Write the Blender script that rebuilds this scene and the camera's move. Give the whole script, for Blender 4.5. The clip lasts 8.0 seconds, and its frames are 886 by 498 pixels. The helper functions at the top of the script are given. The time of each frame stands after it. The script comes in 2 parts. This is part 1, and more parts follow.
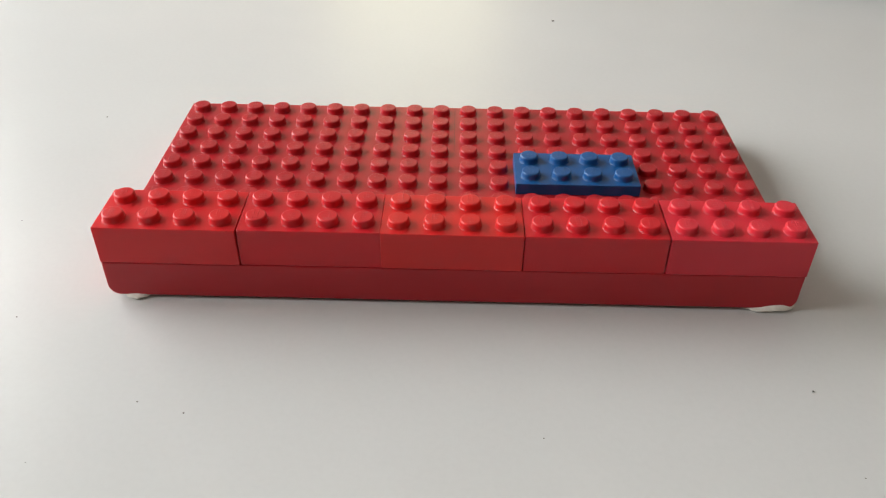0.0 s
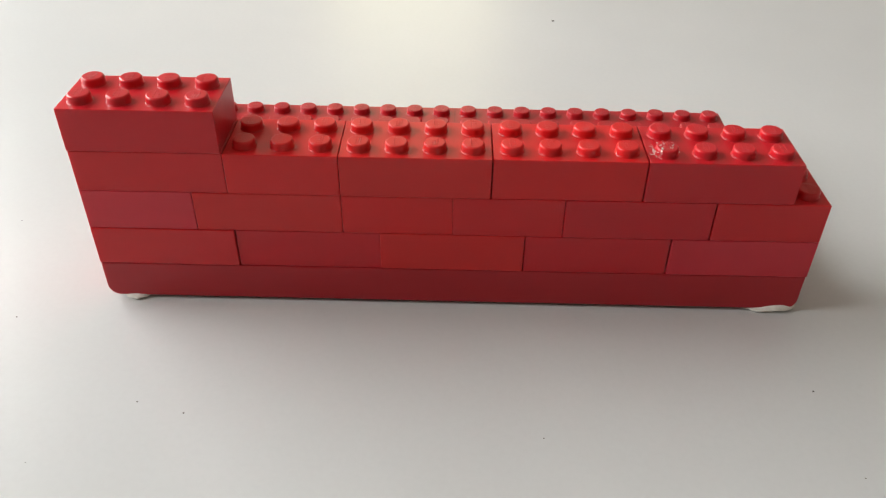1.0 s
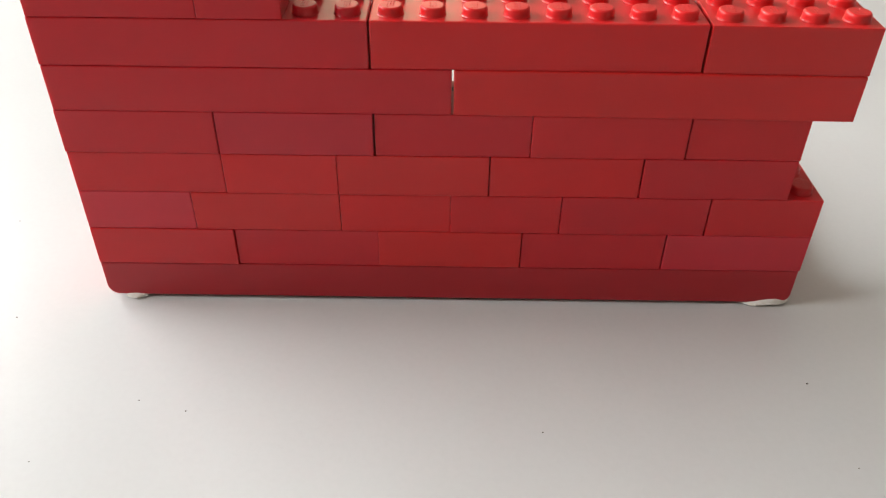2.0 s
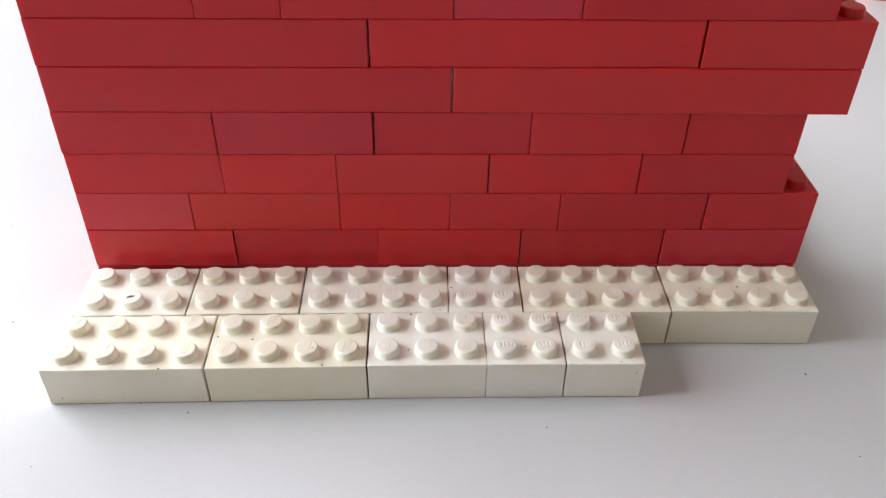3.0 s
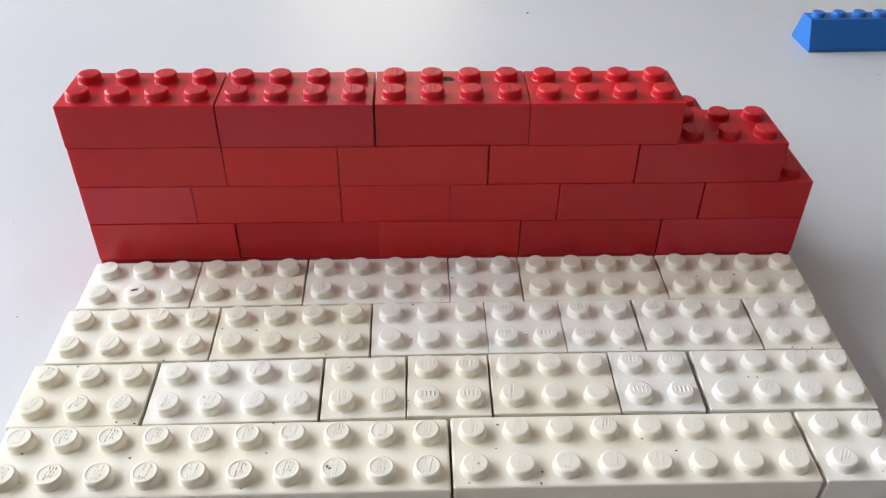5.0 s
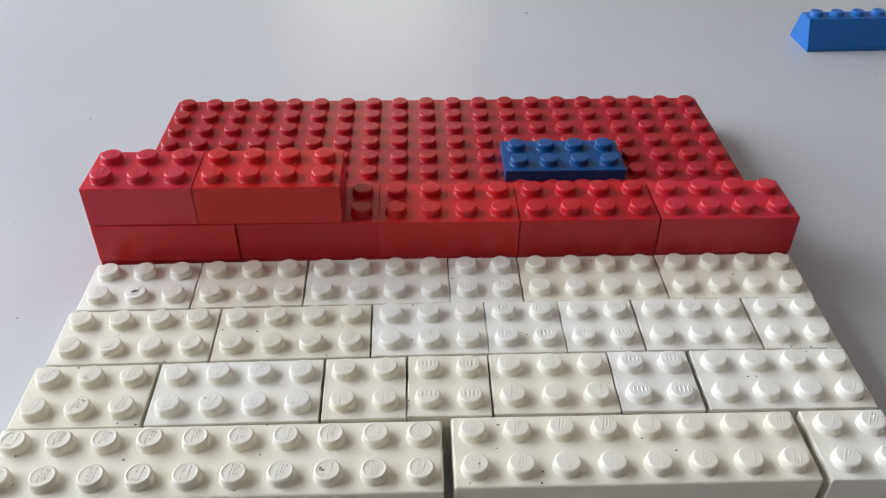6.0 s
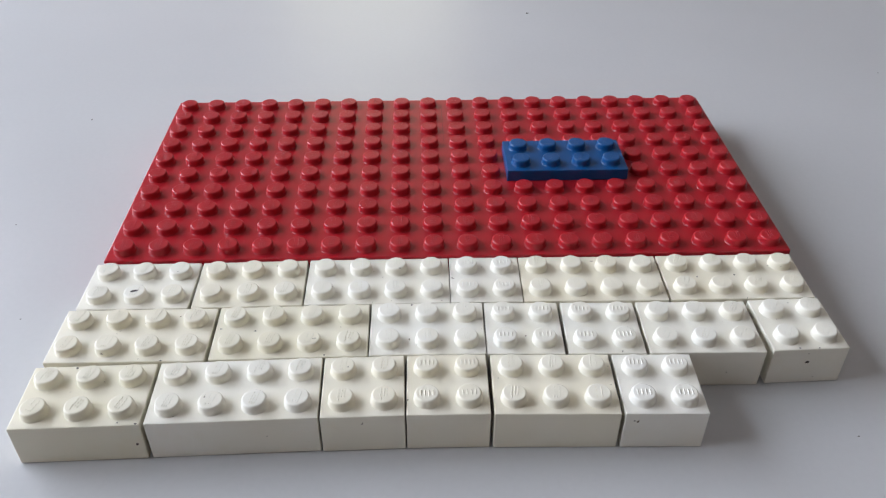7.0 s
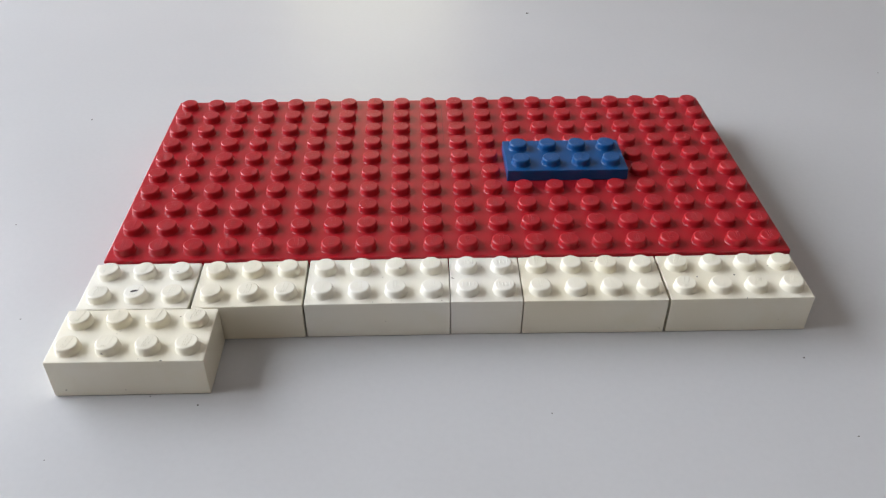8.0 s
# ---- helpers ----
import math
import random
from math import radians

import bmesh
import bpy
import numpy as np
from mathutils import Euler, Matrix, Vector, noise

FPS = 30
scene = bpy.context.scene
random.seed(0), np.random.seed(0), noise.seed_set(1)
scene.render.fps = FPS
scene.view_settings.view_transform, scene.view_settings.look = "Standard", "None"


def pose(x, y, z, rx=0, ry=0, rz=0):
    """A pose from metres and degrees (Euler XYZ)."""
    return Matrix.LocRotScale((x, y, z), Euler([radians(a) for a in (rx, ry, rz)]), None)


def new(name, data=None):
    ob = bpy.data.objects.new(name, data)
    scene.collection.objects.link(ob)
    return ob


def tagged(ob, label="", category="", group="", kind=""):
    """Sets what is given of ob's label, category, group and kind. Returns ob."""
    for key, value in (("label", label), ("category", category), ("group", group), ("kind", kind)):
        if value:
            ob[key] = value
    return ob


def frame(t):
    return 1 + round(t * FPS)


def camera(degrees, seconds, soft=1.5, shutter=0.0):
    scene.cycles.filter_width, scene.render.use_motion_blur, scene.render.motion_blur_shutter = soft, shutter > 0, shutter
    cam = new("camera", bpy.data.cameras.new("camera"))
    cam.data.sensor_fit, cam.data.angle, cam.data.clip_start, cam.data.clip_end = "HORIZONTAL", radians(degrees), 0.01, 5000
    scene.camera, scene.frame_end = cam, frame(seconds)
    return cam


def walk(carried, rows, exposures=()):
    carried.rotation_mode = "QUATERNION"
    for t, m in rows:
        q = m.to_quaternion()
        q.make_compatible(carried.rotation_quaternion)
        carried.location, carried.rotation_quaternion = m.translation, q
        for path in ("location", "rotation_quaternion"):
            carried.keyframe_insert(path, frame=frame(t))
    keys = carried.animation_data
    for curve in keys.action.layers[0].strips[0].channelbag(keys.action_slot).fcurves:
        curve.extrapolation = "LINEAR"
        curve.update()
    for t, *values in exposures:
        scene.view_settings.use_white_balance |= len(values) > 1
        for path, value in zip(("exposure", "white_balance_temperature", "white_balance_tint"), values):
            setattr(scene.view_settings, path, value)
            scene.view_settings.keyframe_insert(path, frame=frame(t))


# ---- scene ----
cam = camera(56.9, 8.0, soft=1.25)
VIEW_A = pose(0.08001, -0.14561, 0.12492, 53.23, -0.60, 1.24)
VIEW_B = pose(0.07957, -0.14672, 0.12624, 52.95, -0.56, 0.85)
VIEW_C = pose(0.07495, -0.14772, 0.12550, 53.13, -0.61, -0.97)
VIEW_D = pose(0.07304, -0.15042, 0.12506, 53.12, -0.52, -1.70)
VIEW_E = pose(0.07282, -0.15061, 0.12548, 53.09, -0.41, -1.88)
VIEW_F = pose(0.07221, -0.15077, 0.12538, 53.14, -0.30, -1.97)
walk(cam, [(0.0, VIEW_A), (1.5, VIEW_A), (1.6, VIEW_B), (1.7, VIEW_B), (2.8, VIEW_C), (4.0, VIEW_C),
           (4.1, VIEW_D), (4.7, VIEW_D), (5.8, VIEW_E), (6.2, VIEW_E), (6.3, VIEW_F), (8.0, VIEW_F)],
     exposures=[(0.0, -0.22, 6500, 6), (1.0, -0.15, 6500, 6), (1.7, 0.1, 6550, 6), (2.8, 0.16, 6100, 11), (4.0, 0.07, 5950, 11), (4.7, -0.1, 5850, 12),
                (5.8, -0.62, 5750, 12), (7.0, -0.62, 5700, 12), (8.0, -0.48, 5950, 11)])

# ---- light: daylight through two windows ----
world = bpy.data.worlds.new("sky")
scene.world = world
world.use_nodes = True
wn = world.node_tree
sky = wn.nodes.new("ShaderNodeTexSky")
sky.sky_type, sky.sun_disc = "NISHITA", False
sky.sun_elevation, sky.sun_rotation = radians(35), radians(200)
wn.nodes["Background"].inputs["Strength"].default_value = 0.05
wn.links.new(sky.outputs["Color"], wn.nodes["Background"].inputs["Color"])


def window_light(name, m, width, height, power, colour):
    lamp = bpy.data.lights.new(name, "AREA")
    lamp.shape, lamp.size, lamp.size_y = "RECTANGLE", width, height
    lamp.energy, lamp.color = power, colour
    new(name, lamp).matrix_basis = m


LEFT_X, RIGHT_X, FRONT_Y, BACK_Y = -0.80, 2.1, -1.7, 1.5
FLOOR_Z, CEILING_Z = -0.75, 1.75
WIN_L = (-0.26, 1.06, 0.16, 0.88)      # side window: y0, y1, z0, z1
WIN_L_POST = 0.02                      # added post, splits the lamp in two for cleaner sampling
WIN_B = (-0.18, 0.16, 0.12, 0.80)      # rear window: x0, x1, z0, z1
# the near half is an added fill for the bricks' front faces
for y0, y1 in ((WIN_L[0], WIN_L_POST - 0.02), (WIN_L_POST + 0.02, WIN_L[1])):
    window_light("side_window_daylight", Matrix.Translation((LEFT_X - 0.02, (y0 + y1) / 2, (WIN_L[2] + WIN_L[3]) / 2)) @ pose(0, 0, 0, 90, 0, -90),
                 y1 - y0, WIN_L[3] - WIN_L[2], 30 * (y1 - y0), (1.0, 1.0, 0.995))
window_light("rear_window_daylight",
             Matrix.Translation(((WIN_B[0] + WIN_B[1]) / 2, BACK_Y + 0.02, (WIN_B[2] + WIN_B[3]) / 2)) @ pose(0, 0, 0, -90, 0, 0),
             WIN_B[1] - WIN_B[0], WIN_B[3] - WIN_B[2], 1.9, (1.0, 0.88, 0.56))


# ---- materials ----
def material(name):
    m = bpy.data.materials.new(name)
    m.use_nodes = True
    return m, m.node_tree.nodes, m.node_tree.links, m.node_tree.nodes["Principled BSDF"]


def noise_node(nodes, links, scale, detail=4.0, rough=0.55, coords="Object", own=False):
    co = nodes.new("ShaderNodeTexCoord")
    n = nodes.new("ShaderNodeTexNoise")
    n.inputs["Scale"].default_value, n.inputs["Detail"].default_value = scale, detail
    n.inputs["Roughness"].default_value = rough
    if own:          # every object takes its own piece of the pattern
        info = nodes.new("ShaderNodeObjectInfo")
        shift = nodes.new("ShaderNodeVectorMath")
        shift.operation = "MULTIPLY_ADD"
        links.new(info.outputs["Random"], shift.inputs[0])
        shift.inputs[1].default_value = (3.1, 1.7, 2.3)
        links.new(co.outputs[coords], shift.inputs[2])
        links.new(shift.outputs[0], n.inputs["Vector"])
    else:
        links.new(co.outputs[coords], n.inputs["Vector"])
    return n


def ramp_node(nodes, links, source, stops):
    r = nodes.new("ShaderNodeValToRGB")
    while len(r.color_ramp.elements) < len(stops):
        r.color_ramp.elements.new(0.5)
    for e, (at, c) in zip(r.color_ramp.elements, stops):
        e.position, e.color = at, (*c, 1) if len(c) == 3 else c
    links.new(source, r.inputs["Fac"])
    return r


def mix_node(nodes, links, kind, fac, a, b):
    m = nodes.new("ShaderNodeMix")
    m.data_type, m.blend_type = "RGBA", kind
    for sock, v in ((m.inputs[0], fac), (m.inputs[6], a), (m.inputs[7], b)):
        if isinstance(v, bpy.types.NodeSocket):
            links.new(v, sock)
        elif isinstance(v, tuple):
            sock.default_value = (*v, 1)
        else:
            sock.default_value = v
    return m.outputs[2]


def bump_node(nodes, links, height, strength, distance, shader):
    b = nodes.new("ShaderNodeBump")
    b.inputs["Strength"].default_value, b.inputs["Distance"].default_value = strength, distance
    links.new(height, b.inputs["Height"])
    links.new(b.outputs["Normal"], shader.inputs["Normal"])


def plastic(name, colour, rough, specks, glow=0.0):
    """Worn moulded plastic; each piece's own tint comes from its object colour."""
    m, nodes, links, s = material(name)
    info = nodes.new("ShaderNodeObjectInfo")
    tint = mix_node(nodes, links, "MULTIPLY", 1.0, colour, info.outputs["Color"])
    cloud = noise_node(nodes, links, 110, 3, own=True)
    tone = ramp_node(nodes, links, cloud.outputs["Fac"], [(0.3, (0.95, 0.925, 0.85) if specks else (0.95,) * 3), (0.7, (1.0, 1.0, 1.0))])
    c = mix_node(nodes, links, "MULTIPLY", 1.0, tint, tone.outputs["Color"])
    if specks:
        aged = noise_node(nodes, links, 55, 4, 0.65, own=True)
        yellow = ramp_node(nodes, links, aged.outputs["Fac"], [(0.45, (1, 1, 1)), (0.75, (0.965, 0.93, 0.85))])
        c = mix_node(nodes, links, "MULTIPLY", 1.0, c, yellow.outputs["Color"])
        dirt = noise_node(nodes, links, 620, 2, 0.5, own=True)
        spot = ramp_node(nodes, links, dirt.outputs["Fac"], [(0.75, (0, 0, 0)), (0.79, (1, 1, 1))])
        c = mix_node(nodes, links, "MIX", spot.outputs["Color"], c, (0.16, 0.12, 0.08))
    links.new(c, s.inputs["Base Color"])
    grain = noise_node(nodes, links, 260, 3, 0.5, own=True)
    gloss = ramp_node(nodes, links, grain.outputs["Fac"], [(0.3, (rough,) * 3), (0.75, (rough + 0.06,) * 3)])
    links.new(gloss.outputs["Color"], s.inputs["Roughness"])
    if specks:       # rubbed, slightly scratched skin
        wave = noise_node(nodes, links, 150, 1, 0.4, own=True)
        height = wave.outputs["Fac"]
        fine = noise_node(nodes, links, 1100, 4, 0.6, own=True)
        both = nodes.new("ShaderNodeMath")
        both.operation = "MULTIPLY_ADD"
        links.new(fine.outputs["Fac"], both.inputs[0])
        both.inputs[1].default_value = 0.22
        links.new(height, both.inputs[2])
        height = both.outputs[0]
        bump_node(nodes, links, height, 0.42, 0.0003, s)
    s.inputs["IOR"].default_value = 1.50
    s.inputs["Specular IOR Level"].default_value = 0.36
    if glow:         # light passes a little way into the plastic
        s.inputs["Subsurface Weight"].default_value = glow
        s.inputs["Subsurface Radius"].default_value = (1.0, 0.08, 0.06)
        s.inputs["Subsurface Scale"].default_value = 0.003
    return m


RED = plastic("red_plastic", (0.55, 0.0125, 0.0185), 0.285, False, 0.2)
WHITE = plastic("white_plastic", (0.87, 0.86, 0.812), 0.285, True)
BLUE = plastic("blue_plastic", (0.009, 0.075, 0.235), 0.285, False)


def laminate():
    m, nodes, links, s = material("white_laminate")
    big = noise_node(nodes, links, 9, 3)
    fine = noise_node(nodes, links, 700, 3)
    a = ramp_node(nodes, links, big.outputs["Fac"], [(0.3, (0.52, 0.52, 0.52)), (0.7, (0.56, 0.56, 0.56))])
    b = ramp_node(nodes, links, fine.outputs["Fac"], [(0.3, (0.98, 0.98, 0.98)), (0.6, (1, 1, 1))])
    links.new(mix_node(nodes, links, "MULTIPLY", 1.0, a.outputs["Color"], b.outputs["Color"]), s.inputs["Base Color"])
    r = ramp_node(nodes, links, big.outputs["Fac"], [(0.3, (0.29,) * 3), (0.7, (0.34,) * 3)])
    links.new(r.outputs["Color"], s.inputs["Roughness"])
    bump_node(nodes, links, noise_node(nodes, links, 420, 4, 0.6).outputs["Fac"], 0.045, 0.0003, s)
    return m


def plain(name, dark, light, scale, rough, bump=0.0):
    m, nodes, links, s = material(name)
    n = noise_node(nodes, links, scale, 5)
    links.new(ramp_node(nodes, links, n.outputs["Fac"], [(0.3, dark), (0.7, light)]).outputs["Color"], s.inputs["Base Color"])
    s.inputs["Roughness"].default_value = rough
    if bump:
        bump_node(nodes, links, n.outputs["Fac"], 0.4, bump, s)
    return m


LAMINATE = laminate()
WALL_PAINT = plain("wall_paint", (0.47, 0.39, 0.32), (0.52, 0.44, 0.37), 6, 0.9, 0.001)
CEILING_PAINT = plain("ceiling_paint", (0.76, 0.75, 0.73), (0.80, 0.79, 0.77), 5, 0.9)
FLOOR_WOOD = plain("floor_wood", (0.16, 0.10, 0.06), (0.26, 0.17, 0.10), 7, 0.5, 0.001)
FRAME_PAINT = plain("frame_paint", (0.74, 0.73, 0.70), (0.80, 0.79, 0.76), 12, 0.4)
PUTTY = plain("white_putty", (0.66, 0.62, 0.57), (0.80, 0.77, 0.73), 420, 0.75, 0.0004)
CRUMB = plain("dark_crumb", (0.05, 0.045, 0.04), (0.12, 0.10, 0.09), 900, 0.9)
BLACK = plain("black_matt", (0.012, 0.012, 0.012), (0.03, 0.03, 0.028), 300, 0.6, 0.0004)
LEG_METAL = plain("grey_leg_paint", (0.30, 0.30, 0.31), (0.36, 0.36, 0.37), 30, 0.4)


# ---- helpers for parts ----
def to_mesh(name, bm, mat):
    me = bpy.data.meshes.new(name)
    bm.to_mesh(me)
    bm.free()
    me.materials.append(mat)
    return me


def part(name, data, parent, m=None, label="", tint=None):
    """Links a mesh as one object under a thing or a part."""
    ob = new(name, data)
    ob.parent = parent
    if m is not None:
        ob.matrix_basis = m
    if tint:
        ob.color = (*tint, 1)
    return tagged(ob, label)


def add_box(bm, x0, x1, y0, y1, z0, z1):
    v = [bm.verts.new((x, y, z)) for z in (z0, z1) for y in (y0, y1) for x in (x0, x1)]
    for f in ((0, 2, 3, 1), (4, 5, 7, 6), (0, 1, 5, 4), (2, 6, 7, 3), (0, 4, 6, 2), (1, 3, 7, 5)):
        bm.faces.new([v[i] for i in f])
    return v


def box_mesh(name, x0, x1, y0, y1, z0, z1, mat, bevel=0.0):
    bm = bmesh.new()
    add_box(bm, x0, x1, y0, y1, z0, z1)
    if bevel:
        bmesh.ops.bevel(bm, geom=bm.edges[:], offset=bevel, segments=2, affect="EDGES", profile=0.5)
    return to_mesh(name, bm, mat)


def ring(bm, r, z, n):
    return [bm.verts.new((r * math.cos(2 * math.pi * i / n), r * math.sin(2 * math.pi * i / n), z)) for i in range(n)]


def skin(bm, a, b, smooth=True):
    n = len(a)
    for i in range(n):
        bm.faces.new((a[i], a[(i + 1) % n], b[(i + 1) % n], b[i])).smooth = smooth


# ---- the room ----
def slab(name, x0, x1, y0, y1, z0, z1, mat):
    return tagged(new(name, box_mesh(name, x0, x1, y0, y1, z0, z1, mat)), kind="structure")


T = 0.15


def wall_with_window(name, boxes):
    bm = bmesh.new()
    for b in boxes:
        add_box(bm, *b)
    return tagged(new(name, to_mesh(name, bm, WALL_PAINT)), "plain painted room wall with a window opening", kind="structure")


slab("floor", LEFT_X - T, RIGHT_X + T, FRONT_Y - T, BACK_Y + T, FLOOR_Z - 0.1, FLOOR_Z, FLOOR_WOOD)
slab("ceiling", LEFT_X - T, RIGHT_X + T, FRONT_Y - T, BACK_Y + T, CEILING_Z, CEILING_Z + 0.1, CEILING_PAINT)
slab("wall_south", LEFT_X, RIGHT_X, FRONT_Y - T, FRONT_Y, FLOOR_Z, CEILING_Z, WALL_PAINT)
slab("wall_east", RIGHT_X, RIGHT_X + T, FRONT_Y - T, BACK_Y + T, FLOOR_Z, CEILING_Z, WALL_PAINT)
wx0, wx1 = LEFT_X - T, LEFT_X
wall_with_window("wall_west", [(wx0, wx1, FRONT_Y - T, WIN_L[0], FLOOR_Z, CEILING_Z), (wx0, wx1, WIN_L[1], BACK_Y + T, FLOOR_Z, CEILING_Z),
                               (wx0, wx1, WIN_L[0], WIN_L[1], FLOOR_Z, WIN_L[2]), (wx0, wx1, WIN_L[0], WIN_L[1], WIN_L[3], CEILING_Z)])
wy0, wy1 = BACK_Y, BACK_Y + T
wall_with_window("wall_north", [(LEFT_X, WIN_B[0], wy0, wy1, FLOOR_Z, CEILING_Z), (WIN_B[1], RIGHT_X, wy0, wy1, FLOOR_Z, CEILING_Z),
                                (WIN_B[0], WIN_B[1], wy0, wy1, FLOOR_Z, WIN_B[2]), (WIN_B[0], WIN_B[1], wy0, wy1, WIN_B[3], CEILING_Z)])


def window_frame(name, w, h, m, post=None):
    bm = bmesh.new()
    if post is not None:
        add_box(bm, post - 0.02, post + 0.02, -0.03, 0.03, 0.04, h - 0.04)
    add_box(bm, -w / 2, w / 2, -0.03, 0.03, 0, 0.04)
    add_box(bm, -w / 2, w / 2, -0.03, 0.03, h - 0.04, h)
    add_box(bm, -w / 2, -w / 2 + 0.04, -0.03, 0.03, 0.04, h - 0.04)
    add_box(bm, w / 2 - 0.04, w / 2, -0.03, 0.03, 0.04, h - 0.04)
    ob = tagged(new(name, to_mesh(name, bm, FRAME_PAINT)), "white painted window frame in the wall opening", kind="structure")
    ob.matrix_basis = m


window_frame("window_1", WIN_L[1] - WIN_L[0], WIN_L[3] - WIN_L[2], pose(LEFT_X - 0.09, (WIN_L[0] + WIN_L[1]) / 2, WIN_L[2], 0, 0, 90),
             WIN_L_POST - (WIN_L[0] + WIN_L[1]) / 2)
window_frame("window_2", WIN_B[1] - WIN_B[0], WIN_B[3] - WIN_B[2], pose((WIN_B[0] + WIN_B[1]) / 2, BACK_Y + 0.09, WIN_B[2]))


# ---- the table ----
def build_table():
    table = tagged(new("table"), "white laminate table with a smooth matt top", "table")
    table.matrix_basis = pose(0.1, 0.0, 0.0)
    part("tabletop", box_mesh("tabletop", -0.75, 0.75, -0.5, 0.6, -0.028, 0.0, LAMINATE, 0.003), table)
    leg = box_mesh("leg", -0.022, 0.022, -0.022, 0.022, FLOOR_Z, -0.028, LEG_METAL, 0.003)
    for x in (-0.68, 0.68):
        for y in (-0.43, 0.53):
            part("leg", leg, table, pose(x, y, 0), "grey painted metal leg")


build_table()

# ---- building bricks, in millimetres turned to metres ----
MM = 0.001
PITCH = 8.0 * MM
COURSE = 9.67 * MM            # height of one brick
BASE_Z, BASE_H = 0.8 * MM, 9.47 * MM
WALL_Z = BASE_Z + BASE_H
SEAM = 0.055 * MM
STUD_R, STUD_H = 2.42 * MM, 1.75 * MM
meshes = {}


def body_mesh(nx, ny, h, mat, bevel=0.16 * MM):
    """A hollow brick body, open underneath, centred in x and y, its underside at z = 0."""
    key = ("body", nx, ny, h, mat.name)
    if key not in meshes:
        bm = bmesh.new()
        gap = 0.10 * MM if mat == WHITE else SEAM
        hx, hy = nx * PITCH / 2 - gap, ny * PITCH / 2 - gap
        worn = (0.28 if mat == WHITE else 0.10) * MM             # the lower edge is worn round
        loops = [[bm.verts.new((x * (hx - d), y * (hy - d), z)) for x, y in ((-1, -1), (1, -1), (1, 1), (-1, 1))]
                 for d, z in ((worn, 0), (0, worn * 1.2), (0, h - 0.05 * MM))]
        for a, b in zip(loops, loops[1:]):
            skin(bm, a, b, False)
        bm.faces.new(loops[0][::-1]), bm.faces.new(loops[2])
        upper = [e for e in bm.edges if sum(v.co.z > worn for v in e.verts) == 2 and sum(v.co.z > 2 * worn for v in e.verts) > 0]
        bmesh.ops.bevel(bm, geom=upper, offset=(bevel if nx < 8 else 2 * bevel) * (1.35 if mat == WHITE else 1.0), segments=2, affect="EDGES", profile=0.5)
        bmesh.ops.recalc_face_normals(bm, faces=bm.faces[:])
        bm.normal_update()
        under = [f for f in bm.faces if f.calc_center_median().z < 1e-7 and abs(f.normal.z) > 0.9]
        bmesh.ops.inset_region(bm, faces=under, thickness=1.1 * MM)
        inner = [f for f in under if f.is_valid]
        moved = bmesh.ops.extrude_face_region(bm, geom=inner)
        bmesh.ops.translate(bm, verts=[g for g in moved["geom"] if isinstance(g, bmesh.types.BMVert)], vec=(0, 0, h - 1.4 * MM))
        bmesh.ops.delete(bm, geom=inner, context="FACES_ONLY")
        meshes[key] = to_mesh("body", bm, mat)
    return meshes[key]


def stud_mesh(mat, rimmed=False):
    key = ("stud", mat.name, rimmed)
    if key not in meshes:
        bm, n = bmesh.new(), 28
        # a soft fillet at the foot, upright sides and a worn rounded rim
        profile = [(0.22, -0.05), (0.10, 0.06), (0.03, 0.2), (0.0, 0.45), (-0.02, STUD_H / MM - 0.62), (-0.05, STUD_H / MM - 0.38),
                   (-0.13, STUD_H / MM - 0.19), (-0.26, STUD_H / MM - 0.06), (-0.42, STUD_H / MM)]
        if rimmed:
            profile += [(-0.56, STUD_H / MM), (-0.68, STUD_H / MM - 0.10)]
        rings = [ring(bm, STUD_R + dr * MM, z * MM, n) for dr, z in profile]
        for a, b in zip(rings, rings[1:]):
            skin(bm, a, b)
        bm.faces.new(rings[-1])
        meshes[key] = to_mesh("stud", bm, mat)
    return meshes[key]


def add_ridge(bm, x0, y0, x1, y1, r, h):
    """A low rounded ridge from one point to another on the plane z = 0, its ends sloping down."""
    a, b = Vector((x0, y0, 0)), Vector((x1, y1, 0))
    along = (b - a).normalized()
    side = Vector((-along.y, along.x, 0))
    arcs = []
    for p, k in ((a - along * r * 0.6, 0.25), (a + along * r * 0.2, 1.0), (b - along * r * 0.2, 1.0), (b + along * r * 0.6, 0.25)):
        arcs.append([bm.verts.new(p + side * (math.cos(w) * r * (0.5 + 0.5 * k)) + Vector((0, 0, math.sin(w) * h * k - 0.015 * MM)))
                     for w in (0, 0.8, 1.57, 2.34, 3.1416)])
    for p, q in zip(arcs, arcs[1:]):
        for i in range(4):
            bm.faces.new((p[i], p[i + 1], q[i + 1], q[i])).smooth = True
    bm.faces.new(arcs[0]), bm.faces.new(arcs[-1][::-1])


def emblem_mesh(mat, kind):
    """Small raised plain ridges in place of the maker's mark."""
    key = ("emblem", mat.name, kind)
    if key not in meshes:
        bm = bmesh.new()
        r, h = 0.15 * MM, (0.14 if mat == WHITE else 0.16) * MM
        rng = random.Random(kind)
        for x in (-1.2, -0.4, 0.4, 1.2):
            if kind == 3:
                add_ridge(bm, x * MM, -0.6 * MM, x * MM, 0.6 * MM, r, h)
                continue
            for y in (-0.52, 0.0, 0.52):       # bars dropped at random, shaped to imitate uneven glints
                if rng.random() < 0.86:
                    d, e = rng.uniform(-0.08, 0.08), rng.uniform(0.14, 0.22)
                    add_ridge(bm, (x - e) * MM, (y + d) * MM, (x + e) * MM, (y + d) * MM, r * 0.9, h * rng.uniform(0.6, 1.1))
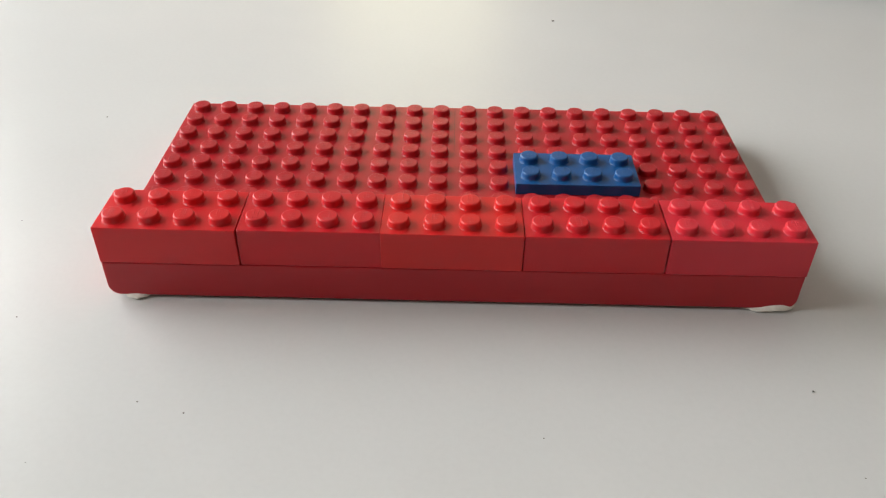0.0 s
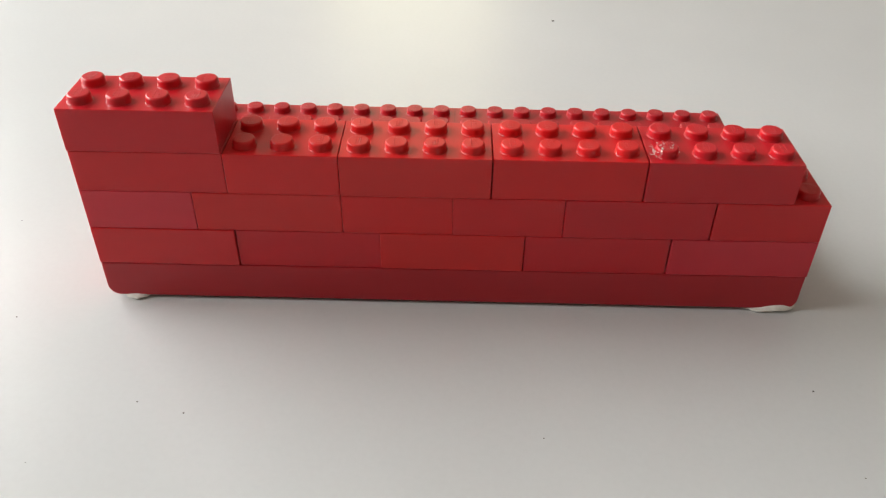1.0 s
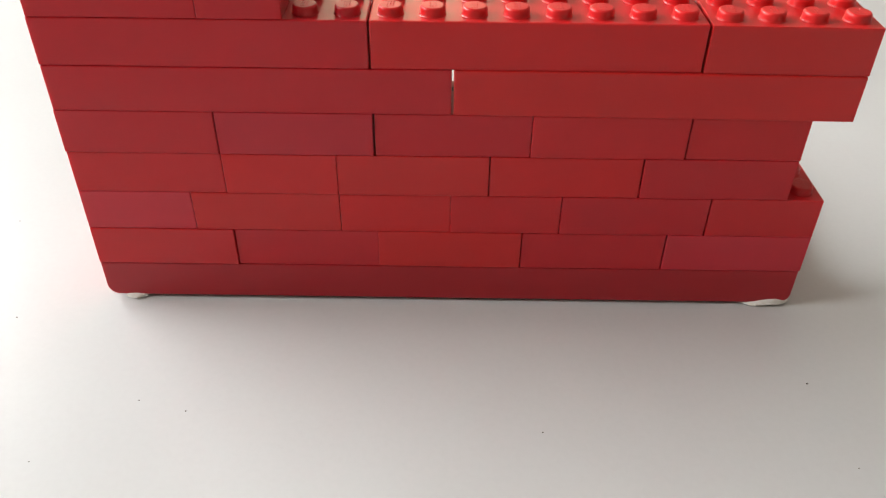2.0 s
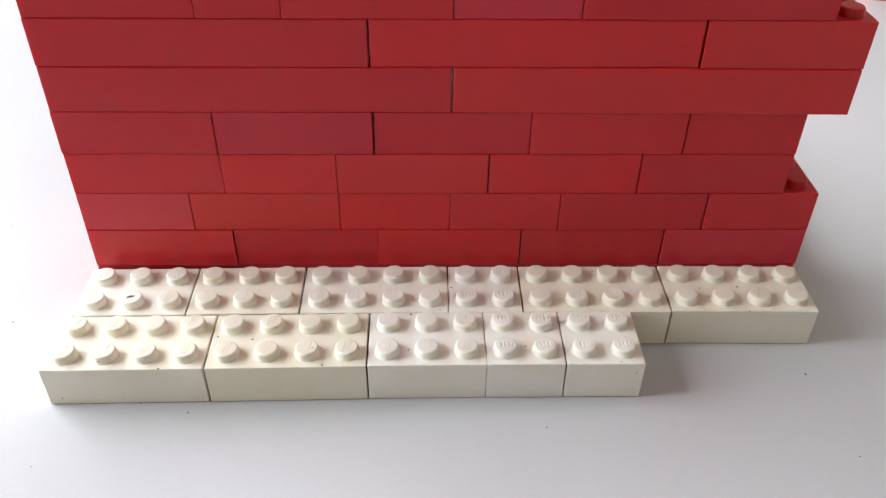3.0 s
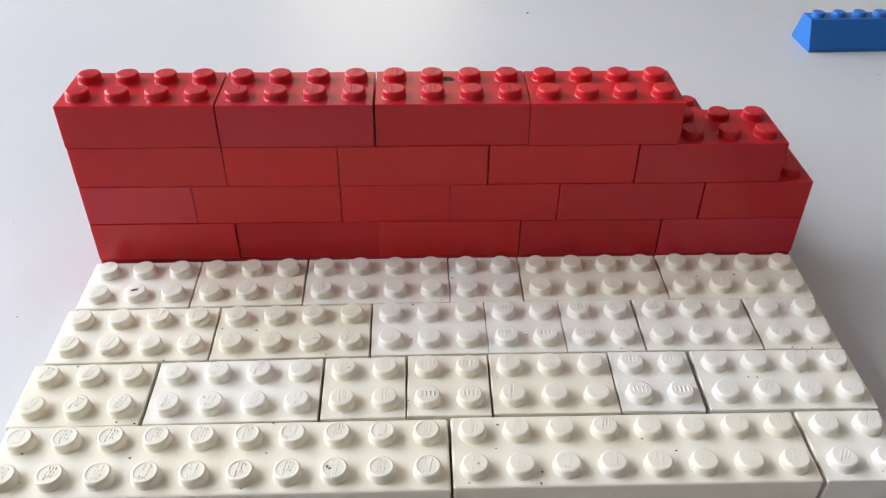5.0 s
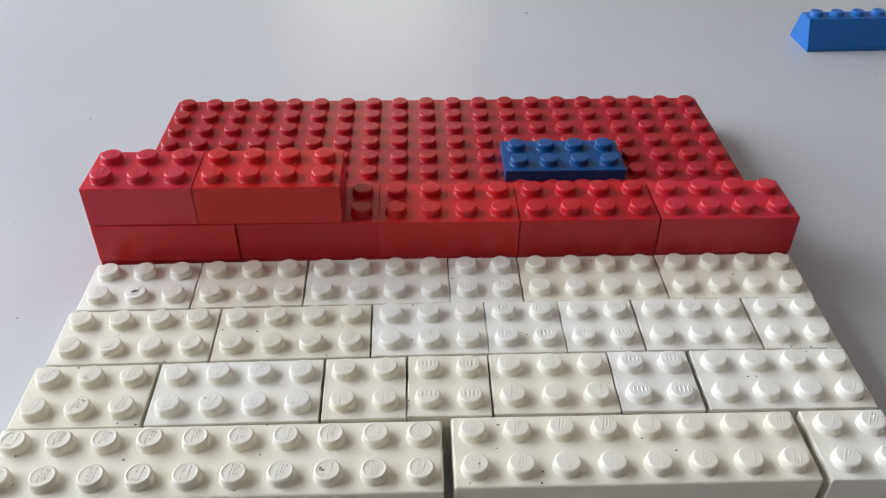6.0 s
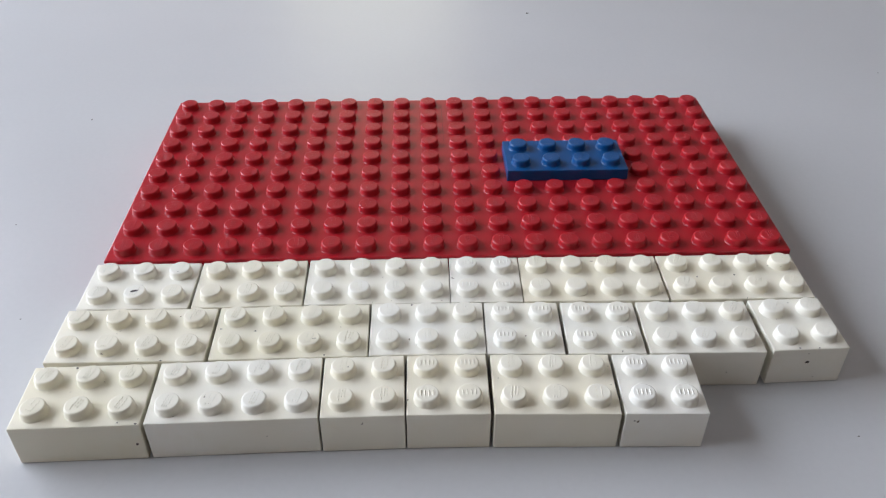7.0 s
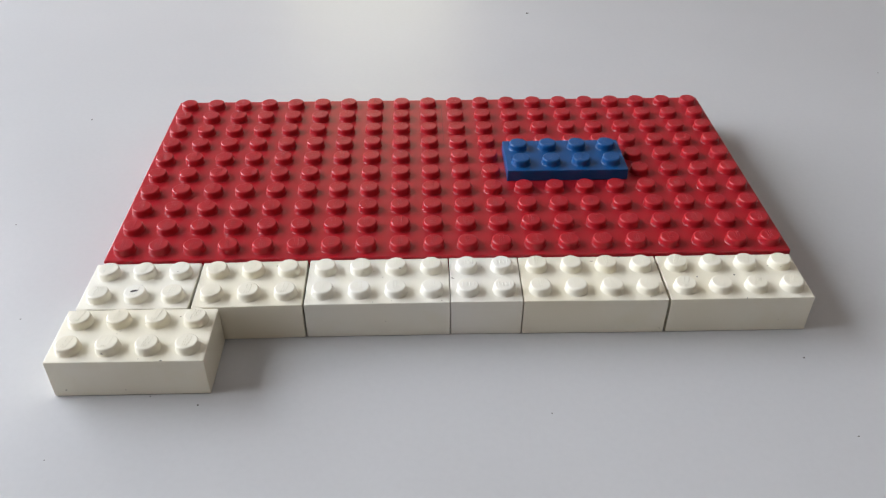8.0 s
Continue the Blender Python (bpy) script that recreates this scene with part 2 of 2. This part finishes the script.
        meshes[key] = to_mesh("emblem", bm, mat)
    return meshes[key]


def add_studs(thing, nx, ny, top, mat, tint, turn=90, rimmed=False, skip=()):
    for j in range(ny):
        for i in range(nx):
            if (i, j) in skip:
                continue
            stud = part("stud", stud_mesh(mat, rimmed), thing, pose((i - nx / 2 + 0.5) * PITCH, (j - ny / 2 + 0.5) * PITCH, top), tint=tint)
            part("emblem", emblem_mesh(mat, 3 if turn == 0 else random.randrange(3)), stud, pose(0, 0, STUD_H - (0.10 * MM if rimmed else 0), 0, 0, turn + random.uniform(-3, 3)), "", tint)


def fleck_mesh(rx, ry, seed):
    """A flat uneven dark fleck."""
    bm = bmesh.new()
    bmesh.ops.create_icosphere(bm, subdivisions=2, radius=1.0)
    for v in bm.verts:
        k = 1 + 0.45 * noise.noise(v.co * 2.3 + Vector((seed, 2, 0)))
        v.co = Vector((v.co.x * rx * k * MM, v.co.y * ry * k * MM, v.co.z * 0.10 * MM))
    return to_mesh("stain", bm, CRUMB)


def add_scuffs(brick, n):
    """Pale raised flakes on a chewed stud."""
    rng = random.Random(5)
    bm = bmesh.new()
    cx, cy = (0.5 - n / 2) * PITCH, -0.5 * PITCH
    for i in range(70):
        a, r = rng.uniform(0, 6.28), rng.uniform(0.9, 2.5) * MM
        if i > 34:
            a, r = rng.uniform(2.4, 4.2), rng.uniform(2.3, 3.5) * MM
        z = COURSE + (STUD_H if r < 2.2 * MM else rng.uniform(0.0, 1.6) * MM)
        size = rng.uniform(0.14, 0.42) * MM
        p = Vector((cx + r * math.cos(a), cy + r * math.sin(a), z))
        v = [bm.verts.new(p + Vector((rng.uniform(-1, 1), rng.uniform(-1, 1), rng.uniform(-0.6, 0.8))) * size) for _ in range(4)]
        for f in ((0, 1, 2), (0, 3, 1), (1, 3, 2), (0, 2, 3)):
            bm.faces.new([v[j] for j in f])
    part("scuff", to_mesh("scuff", bm, PUTTY), brick, label="pale scuffed plastic on a chewed stud")


def build_brick(n, mat, tint, label, group, turn=90, rimmed=False, h=COURSE, ny=2, name="toy_brick", category="toy brick"):
    brick = tagged(new(name), label, category, group)
    part("body", body_mesh(n, ny, h, mat), brick, tint=tint)
    add_studs(brick, n, ny, h, mat, tint, turn, rimmed)
    return brick


# ---- the base with its putty feet and the blue plate ----
BASE_TONE = (0.72, 1.0, 1.15)      # a deeper red than the bricks


def build_base():
    base = tagged(new("base_plate"), "thick red plastic base plate with ten rows of studs", "base plate")
    base.matrix_basis = pose(10 * PITCH, 5 * PITCH, BASE_Z)
    bm = bmesh.new()
    hx, hy = 10 * PITCH - SEAM, 5 * PITCH - SEAM
    r, top = 2.6 * MM, BASE_H - 0.04 * MM
    arc = [(-hx + r - r * math.cos(radians(a)), r - r * math.sin(radians(a))) for a in (0, 15, 30, 45, 60, 75, 90)]
    outline = [(-hx, top)] + arc + [(-x, z) for x, z in arc[::-1]] + [(hx, top)]
    near = [bm.verts.new((x, -hy, z)) for x, z in outline]
    far = [bm.verts.new((x, hy, z)) for x, z in outline]
    bm.faces.new(near), bm.faces.new(far[::-1])
    skin(bm, near, far, False)
    bmesh.ops.recalc_face_normals(bm, faces=bm.faces[:])
    sharp = [e for e in bm.edges if e.calc_face_angle(0) > 0.6]
    bmesh.ops.bevel(bm, geom=sharp, offset=0.3 * MM, segments=2, affect="EDGES", profile=0.5)
    part("body", to_mesh("body", bm, RED), base, tint=BASE_TONE)
    part("mould_line", box_mesh("mould_line", -0.06 * MM, 0.06 * MM, 14 * MM, hy - 0.4 * MM, BASE_H - 0.3 * MM, BASE_H + 0.01 * MM, RED), base,
         label="thin dark mould line", tint=(0.35, 0.4, 0.4))
    add_studs(base, 20, 10, BASE_H, RED, BASE_TONE)


build_base()


def build_putty(x, y, rx, ry, rz, seed, label, wedge=0.0):
    """A pressed lump of putty under the base."""
    bm = bmesh.new()
    bmesh.ops.create_icosphere(bm, subdivisions=4, radius=1.0)
    for v in bm.verts:
        k = 1 + 0.16 * noise.noise(v.co * 2.1 + Vector((seed, 0, 0))) + 0.05 * noise.noise(v.co * 6.0)
        v.co = Vector((v.co.x * rx * k, v.co.y * ry * k, max(0.0, rz * 0.45 + v.co.z * rz * 0.6 * k) * (1 - wedge * 0.5 * (1 - v.co.x))))
    for f in bm.faces:
        f.smooth = True
    lump = tagged(new("putty_lump", to_mesh("putty_lump", bm, PUTTY)), label, "putty", "putty feet")
    lump.matrix_basis = pose(x, y, 0)


build_putty(6.4 * MM, 1.6 * MM, 3.0 * MM, 2.6 * MM, 1.25 * MM, 1.0, "small lump of off-white putty squeezed under the base corner")
build_putty(154.2 * MM, 2.4 * MM, 6.3 * MM, 3.3 * MM, 3.3 * MM, 4.0, "long smear of off-white putty squeezed under the base corner", 0.85)
build_putty(6.0 * MM, 75.0 * MM, 3.0 * MM, 3.0 * MM, 1.2 * MM, 7.0, "small lump of off-white putty under the base")
build_putty(154.0 * MM, 75.0 * MM, 3.0 * MM, 3.0 * MM, 1.2 * MM, 9.0, "small lump of off-white putty under the base")

blue_plate = build_brick(4, BLUE, (1, 1, 1), "thin blue plastic plate with eight studs on the red base", "", 90, h=3.2 * MM,
                         name="toy_plate", category="toy plate")
blue_plate.matrix_basis = pose(14 * PITCH, 5 * PITCH, WALL_Z)

# ---- bricks that are set down and taken away ----
ALWAYS, NEVER = -9.0, 99.0
moving = []          # (thing, [(from time, pose)])
slots = {"red": 0, "white": 0}
WORDS = {2: "two-by-two", 3: "two-by-three", 4: "two-by-four", 6: "two-by-six", 8: "two-by-eight", 10: "two-by-ten"}


def waiting_place(colour):
    """A free place on the table beside the camera, in tidy rows."""
    k = slots[colour]
    slots[colour] += 1
    column, line = k % 3, k // 3
    if colour == "red":
        return pose((-115 - 95 * column) * MM, (-95 - 24 * line) * MM, 0)
    return pose((275 + 95 * column) * MM, (-95 - 24 * line) * MM, 0)


# course by course: stud length, time set down, time taken away, sideways slip in mm, red tone
WALL = [
    [(4, ALWAYS, 6.6, 0, 0), (4, ALWAYS, 6.5, 0.1, 1), (4, ALWAYS, 6.5, 0, 2), (4, ALWAYS, 6.4, 0, 1), (4, ALWAYS, 6.3, 0.2, 3)],
    [(3, 0.1, 6.2, -0.1, 3), (4, 0.2, 6.1, 0, 2), (3, 0.3, 6.0, 0, 4), (3, 0.4, 6.0, 0, 0), (4, 0.5, 5.9, 0, 1), (3, 0.5, 5.8, 0.2, 0)],
    [(4, 0.6, 5.7, -0.1, 0), (3, 0.7, 5.7, 0, 4), (4, 0.8, 5.6, 0, 2), (4, 0.9, 5.5, 0.1, 4), (4, 1.0, 5.4, 0.25, 1)],
    [(4, 1.0, 5.3, -0.2, 1), (4, 1.1, 5.3, 0, 5), (4, 1.2, 5.2, 0.25, 1), (4, 1.3, 5.1, 0.3, 0), (3, 1.4, 5.0, 0.5, 0)],
    [(10, 1.5, 4.9, -0.1, 1), (10, 1.5, 4.8, 0.2, 2)],
    [(8, 1.6, 4.5, -0.2, 1), (8, 1.7, 4.6, 0.0, 4), (4, 1.8, 4.7, 0.4, 2)],
    [(4, 1.9, 4.5, 0, 1), (2, 2.0, 4.4, 0, 1), (4, 2.1, 4.3, 0, 0), (3, 2.2, 4.2, 0.1, 3), (6, 2.3, 4.1, 0.2, 1)],
]
RED_TONES = [(1.0, 1.0, 1.0), (0.93, 0.9, 1.1), (1.03, 1.3, 0.95), (1.02, 1.9, 2.3), (1.08, 1.0, 0.85), (0.90, 1.3, 1.7)]
COURSE_WORDS = ["lowest", "second", "third", "fourth", "fifth", "sixth", "top"]


def build_wall():
    for k, course in enumerate(WALL):
        at = 0
        for n, t_in, t_out, slip, tone in course:
            label = "glossy red plastic %s brick in the wall's %s course" % (WORDS[n], COURSE_WORDS[k])
            brick = build_brick(n, RED, RED_TONES[tone], label, "red wall bricks", 90 if (at + k) % 3 else -90)
            if k == 2 and at == 15:
                add_scuffs(brick, n)
            # a dark blotch between the far studs
            if k == 3 and at == 8:
                part("stain", fleck_mesh(2.2, 1.1, 3.0), brick, pose(-0.1 * PITCH, 0.5 * PITCH, COURSE - 0.05 * MM, 0, 0, -20), "small dark blotch")
            away = waiting_place("red")
            lean = 1 if k in (4, 5) and at >= 10 else 0          # the upper right end stands a little proud
            set_down = pose((at + n / 2) * PITCH + slip * MM, PITCH + random.uniform(-0.13, 0.13) * MM - lean * 0.4 * MM,
                            WALL_Z + k * COURSE, 0, 0, -0.55 * lean + (random.uniform(-0.25, 0.25) if n < 8 else 0))
            rows = [(ALWAYS, set_down if t_in == ALWAYS else away)]
            if t_in > 0:
                if n == 10 and at == 0:      # first laid on loosely, one end up
                    rows.append((t_in, Matrix.Translation((0, 0, 0.2 * MM)) @ set_down @ pose(0, 0, 0, 0, 0.26, 0)))
                    rows.append((1.6, set_down))
                else:
                    rows.append((t_in, set_down))
            rows.append((t_out, away))
            moving.append((brick, rows))
            at += n


build_wall()

CREAM, IVORY, CLEAN, COOL = (0.99, 0.965, 0.885), (0.965, 0.94, 0.84), (1.0, 0.995, 0.97), (1.0, 1.0, 1.0)
# rows of paving: stud length, time set down, time taken away, tone, mark's turn, then twice (before and after the bricks are
# nudged) the left end in studs, the far edge in mm and the turn in degrees
PAVING = [
    [
        (3, 2.4, NEVER, CLEAN, 80, (-0.07, -0.45, 0.57), (-0.17, -0.15, -0.20)),
        (3, 2.4, NEVER, CREAM, 80, (2.94, -0.10, 0.90), (2.87, -0.05, 0.80)),
        (4, 2.5, NEVER, CLEAN, 90, (5.96, 0.10, 0.40), (5.90, 0.12, -0.10)),
        (2, 2.5, NEVER, COOL, 0, (9.96, 0.13, -0.15), (9.90, 0.08, -0.80)),
        (4, 2.6, NEVER, CREAM, 90, (11.97, 0.13, -0.11), (11.90, -0.24, -0.75)),
        (4, 2.6, NEVER, CREAM, 70, (15.99, 0.10, -0.60), (15.93, -0.42, -0.20)),
    ],
    [
        (4, 2.7, NEVER, CREAM, 75, (-0.17, -16.70, 0.90), (-0.34, -16.21, -0.29)),
        (4, 2.8, 8.0, IVORY, 75, (3.85, -16.22, 0.95), (3.72, -16.04, 0.44)),
        (3, 2.9, 7.9, CLEAN, 90, (7.87, -15.80, 0.50), (7.74, -15.83, -0.60)),
        (2, 3.0, 7.8, CLEAN, 0, (10.86, -15.70, -0.13), (10.75, -16.23, -1.40)),
        (2, 3.0, 7.7, CLEAN, 0, (12.86, -15.68, -0.07), (12.81, -16.62, -1.47)),
        (3, 3.1, 7.7, CLEAN, 60, (14.89, -15.72, -0.33), (14.87, -16.96, -1.00)),
        (2, 3.2, 7.6, CLEAN, 60, (17.93, -15.85, -0.90), (18.00, -16.64, 1.40)),
    ],
    [
        (3, 3.3, 7.5, IVORY, 70, (-0.32, -33.10, 0.50), (-0.43, -32.90, 1.10)),
        (4, 3.4, 7.4, CLEAN, 75, (2.74, -32.70, 0.75), (2.63, -32.26, 1.20)),
        (2, 3.5, 7.3, CREAM, 85, (6.78, -32.30, 0.80), (6.66, -31.95, 0.78)),
        (2, 3.5, 7.2, CREAM, 0, (8.80, -32.05, -0.60), (8.69, -31.88, -0.48)),
        (3, 3.6, 7.2, CREAM, 85, (10.82, -31.90, -0.32), (10.76, -32.37, -1.45)),
        (2, 3.7, 7.1, COOL, 0, (13.83, -31.82, -0.70), (13.82, -32.89, -1.29)),
        (4, 3.8, 7.0, CLEAN, 60, (15.92, -31.88, -0.38), (15.98, -33.30, -0.42)),
    ],
    [
        (10, 3.9, 6.9, CREAM, 80, (-0.24, -48.75, 0.25), (-0.28, -48.40, 0.44)),
        (8, 4.0, 6.8, CREAM, 80, (9.79, -48.29, -0.04), (9.75, -48.75, -1.10)),
        (2, 4.0, 6.7, CLEAN, 60, (17.85, -48.30, -0.20), (17.92, -49.40, -0.30)),
    ],
]
TONE_WORDS = {CREAM: "cream-tinged white", IVORY: "yellowed white", CLEAN: "white", COOL: "bright white"}
ROW_WORDS = ["first", "second", "third", "fourth"]


# dirt on the tops: row and place in the row, then where it lies from the brick's middle, in studs
SPOTS = {
    (0, 4): [(0.97, 0.97)],
    (0, 5): [(0.06, 0.05), (-1.02, -0.02), (0.10, -0.98), (1.0, 0.95)],
    (1, 0): [(0.92, -0.97)],
    (1, 1): [(-1.85, 0.15), (-0.95, 0.04), (0.9, -0.92)],
    (1, 2): [(-0.42, 0.92)],
    (1, 4): [(0.38, -0.91)],
    (1, 6): [(-0.3, -0.93), (0.2, -0.95)],
    (2, 0): [(-0.45, 0.92), (0.98, -0.9), (1.4, -0.95)],
    (2, 6): [(-0.78, 0.05), (-0.57, 0.04), (1.0, 0.9)],
    (3, 0): [(1.0, 0.95), (0.96, 0.1), (-2.0, 0.05)],
    (3, 1): [(-2.11, -0.9), (-2.05, -0.6), (1.0, -0.1), (-3.0, 0.05)],
}


def build_paving():
    for k, row in enumerate(PAVING):
        for m, (n, t_in, t_out, tone, turn, (x_a, y_a, turn_a), (x_b, y_b, turn_b)) in enumerate(row):
            label = "%s plastic %s brick in the %s row on the table" % (TONE_WORDS[tone], WORDS[n], ROW_WORDS[k])
            brick = build_brick(n, WHITE, tone, label, "white paving bricks", turn, rimmed=(n == 10))
            # a dark fleck on the stud top stands in for a dent
            if k == 0 and m == 0:
                part("stain", fleck_mesh(0.9, 0.35, 5.0), brick, pose(0, -0.5 * PITCH, COURSE + STUD_H, 0, 0, 20), "small dark fleck in place of a dent on a stud")
            if k == 0 and m == 2:
                part("stain", fleck_mesh(0.45, 0.4, 6.0), brick, pose(-1.35 * PITCH, 0.35 * PITCH, COURSE + 0.8 * MM), "small dark dirt spot")
            for x, y in SPOTS.get((k, m), ()):
                spot = fleck_mesh(random.uniform(0.13, 0.26), random.uniform(0.12, 0.22), 7 * x + y)
                part("stain", spot, brick, pose(x * PITCH, y * PITCH, COURSE - 0.05 * MM), "small dark dirt spot")
            if (k, m) == (1, 6):
                part("stain", fleck_mesh(0.45, 0.35, 2.0), brick, pose(-0.02 * PITCH, 0.11 * MM - PITCH, 0.62 * COURSE, 90), "grey smudge on the front face")
            if (k, m) == (2, 0):
                part("stain", fleck_mesh(0.28, 0.34, 9.0), brick, pose(1.32 * PITCH, 0.11 * MM - PITCH, 0.45 * COURSE, 90), "grey smudge on the front face")
            away = waiting_place("white")
            first = pose((x_a + n / 2) * PITCH, (y_a - 8) * MM, 0, 0, 0, turn_a)
            later = pose((x_b + n / 2) * PITCH, (y_b - 8) * MM, 0, 0, 0, turn_b)
            rows = [(ALWAYS, away), (t_in, first)]
            if n == 10:
                rows.append((5.5, pose((x_a - 0.16 + n / 2) * PITCH, (y_a - 8.2) * MM, 0, 0, 0, 0.1)))
            if k == 3 and n == 2:
                rows.append((5.5, pose((x_a + 0.10 + n / 2) * PITCH, (y_a - 8.1) * MM, 0, 0, 0, turn_a)))
            rows.append((6.3, later))
            if t_out < NEVER:
                rows.append((t_out, away))
            moving.append((brick, rows))


build_paving()


# ---- spare pieces that lie about on the table for a while ----
def build_slope():
    """A double roof-slope brick: steep long sides, upright ends, four studs on the ridge."""
    thing = tagged(new("roof_brick"), "blue plastic roof brick with sloping sides and four studs", "toy brick")
    bm = bmesh.new()
    hx, hy, lip, top = 16 * MM - SEAM, 8 * MM - SEAM, 1.6 * MM, 11.2 * MM
    outline = [(-hy, 0), (hy, 0), (hy, lip), (3.6 * MM, top), (-3.6 * MM, top), (-hy, lip)]
    a = [bm.verts.new((-hx, y, z)) for y, z in outline]
    b = [bm.verts.new((hx, y, z)) for y, z in outline]
    bm.faces.new(a), bm.faces.new(b[::-1])
    skin(bm, a, b, False)
    bmesh.ops.recalc_face_normals(bm, faces=bm.faces[:])
    bmesh.ops.bevel(bm, geom=bm.edges[:], offset=0.2 * MM, segments=2, affect="EDGES", profile=0.5)
    part("body", to_mesh("body", bm, BLUE), thing, tint=(2.8, 1.9, 1.9))
    add_studs(thing, 4, 1, top, BLUE, (2.8, 1.9, 1.9))
    return thing


def build_upturned_plate():
    """A thin plate lying on its studs, its hollow side with tubes up. Local z = 0 is the table."""
    thing = tagged(new("upturned_plate"), "white plastic plate lying upside down on its studs", "toy plate")
    bm = bmesh.new()
    hx, hy, lo, hi, w = 32 * MM - SEAM, 8 * MM - SEAM, STUD_H, STUD_H + 3.2 * MM, 1.4 * MM
    add_box(bm, -hx, hx, -hy, hy, lo, lo + 1.2 * MM)
    z0 = lo + 1.21 * MM
    add_box(bm, -hx, hx, -hy, -hy + w, z0, hi)
    add_box(bm, -hx, hx, hy - w, hy, z0, hi)
    add_box(bm, -hx, -hx + w, -hy + w, hy - w, z0, hi)
    add_box(bm, hx - w, hx, -hy + w, hy - w, z0, hi)
    part("body", to_mesh("body", bm, WHITE), thing, tint=CLEAN)
    bm = bmesh.new()
    n = 20
    rings = [ring(bm, r * MM, z, n) for r, z in ((3.25, z0), (3.25, hi), (2.4, hi), (2.4, z0))]
    for a, b in zip(rings, rings[1:]):
        skin(bm, a, b)
    tube = to_mesh("tube", bm, WHITE)
    for i in range(7):
        part("tube", tube, thing, pose((i - 3) * PITCH, 0, 0), tint=CLEAN)
    for i in range(8):
        for j in (-0.5, 0.5):
            part("stud", stud_mesh(WHITE), thing, pose((i - 3.5) * PITCH, j * PITCH, STUD_H, 180), tint=CLEAN)
    return thing


def build_black_object():
    """A low black object of unknown kind, with soft edges."""
    bm = bmesh.new()
    add_box(bm, -33 * MM, 33 * MM, -17 * MM, 17 * MM, 0, 13 * MM)
    bmesh.ops.subdivide_edges(bm, edges=bm.edges[:], cuts=6, use_grid_fill=True)
    for v in bm.verts:
        x, y = v.co.x / (33 * MM), v.co.y / (17 * MM)
        sag = max(0.0, 1 - 0.35 * abs(x) ** 4) * max(0.0, 1 - 0.45 * abs(y) ** 3)
        v.co.z *= sag * (1 + 0.12 * noise.noise(v.co * 90))
    for f in bm.faces:
        f.smooth = True
    thing = new("case", to_mesh("case", bm, BLACK))
    return tagged(thing, "low black object with soft edges at the back of the table", "case")


def build_spares():
    blue = build_slope()
    home = pose(0.47, -0.30, 0)
    moving.append((blue, [(ALWAYS, home), (4.1, pose(0.2368, 0.1458, 0, 0, 0, 1.5)), (6.3, home)]))
    plate = build_upturned_plate()
    home = pose(0.47, -0.36, 0)
    moving.append((plate, [(ALWAYS, home), (6.3, pose(0.2392, 0.1947, 0, 0, 0, -24)), (6.7, home),
                           (7.2, pose(0.2298, 0.189, 0, 0, 0, -35)), (7.3, pose(0.2230, 0.1648, 0, 0, 0, -44)), (7.6, home)]))
    # until 1.0 it lies out of view, added to darken the far right corner
    black_object = build_black_object()
    moving.append((black_object, [(ALWAYS, pose(0.262, 0.231, 0, 0, 0, -10)), (1.0, pose(0.47, -0.24, 0)), (7.2, pose(0.290, 0.199, 0, 0, 0, -35)), (7.3, pose(0.284, 0.183, 0, 0, 0, -35)),
                           (7.6, pose(0.47, -0.24, 0))]))
    red = build_brick(4, RED, RED_TONES[2], "red plastic two-by-four brick lying on the table", "", 90)
    home = pose(0.47, -0.42, 0)
    moving.append((red, [(ALWAYS, home), (2.9, pose(0.287, 0.206, 0, 0, 0, -8)), (3.9, pose(0.2775, 0.187, 0, 0, 0, -8)), (4.1, home)]))


build_spares()


def build_crumbs():
    """Specks of dirt on the table."""
    bm = bmesh.new()
    for x, y, r in ((119.2, 178.6, 0.75), (-32.0, 88.6, 0.45), (-18.7, -7.9, 0.3), (98.7, -39.6, 0.25), (27.0, -35.3, 0.3),
                    (16.8, -32.6, 0.25), (155.8, -25.4, 0.35), (-34.0, 30.0, 0.25), (239.0, 117.7, 0.35), (158.1, -47.3, 0.25), (0.8, -48.4, 0.2)):
        made = bmesh.ops.create_icosphere(bm, subdivisions=1, radius=0.6 * r * MM)
        for v in made["verts"]:
            v.co = Vector((v.co.x * 1.3 + x * MM, v.co.y + y * MM, max(0, v.co.z * 0.5 + 0.15 * MM)))
    tagged(new("crumbs", to_mesh("crumbs", bm, CRUMB)), "tiny dark crumbs of dirt scattered on the table", "crumbs", kind="stuff")


build_crumbs()


def motions():
    """Every brick stays still, then is moved between two exposures of the stop-motion film."""
    step = 1 / FPS
    for thing, states in moving:
        rows = [(0.0, states[0][1])]
        for (_, before), (t, after) in zip(states, states[1:]):
            if t - 2 * step > rows[-1][0] + 0.01:
                rows.append((t - 2 * step, before))
            rows.append((t - step, after))
        if rows[-1][0] < 7.99:
            rows.append((8.0, states[-1][1]))
        walk(thing, rows)


motions()
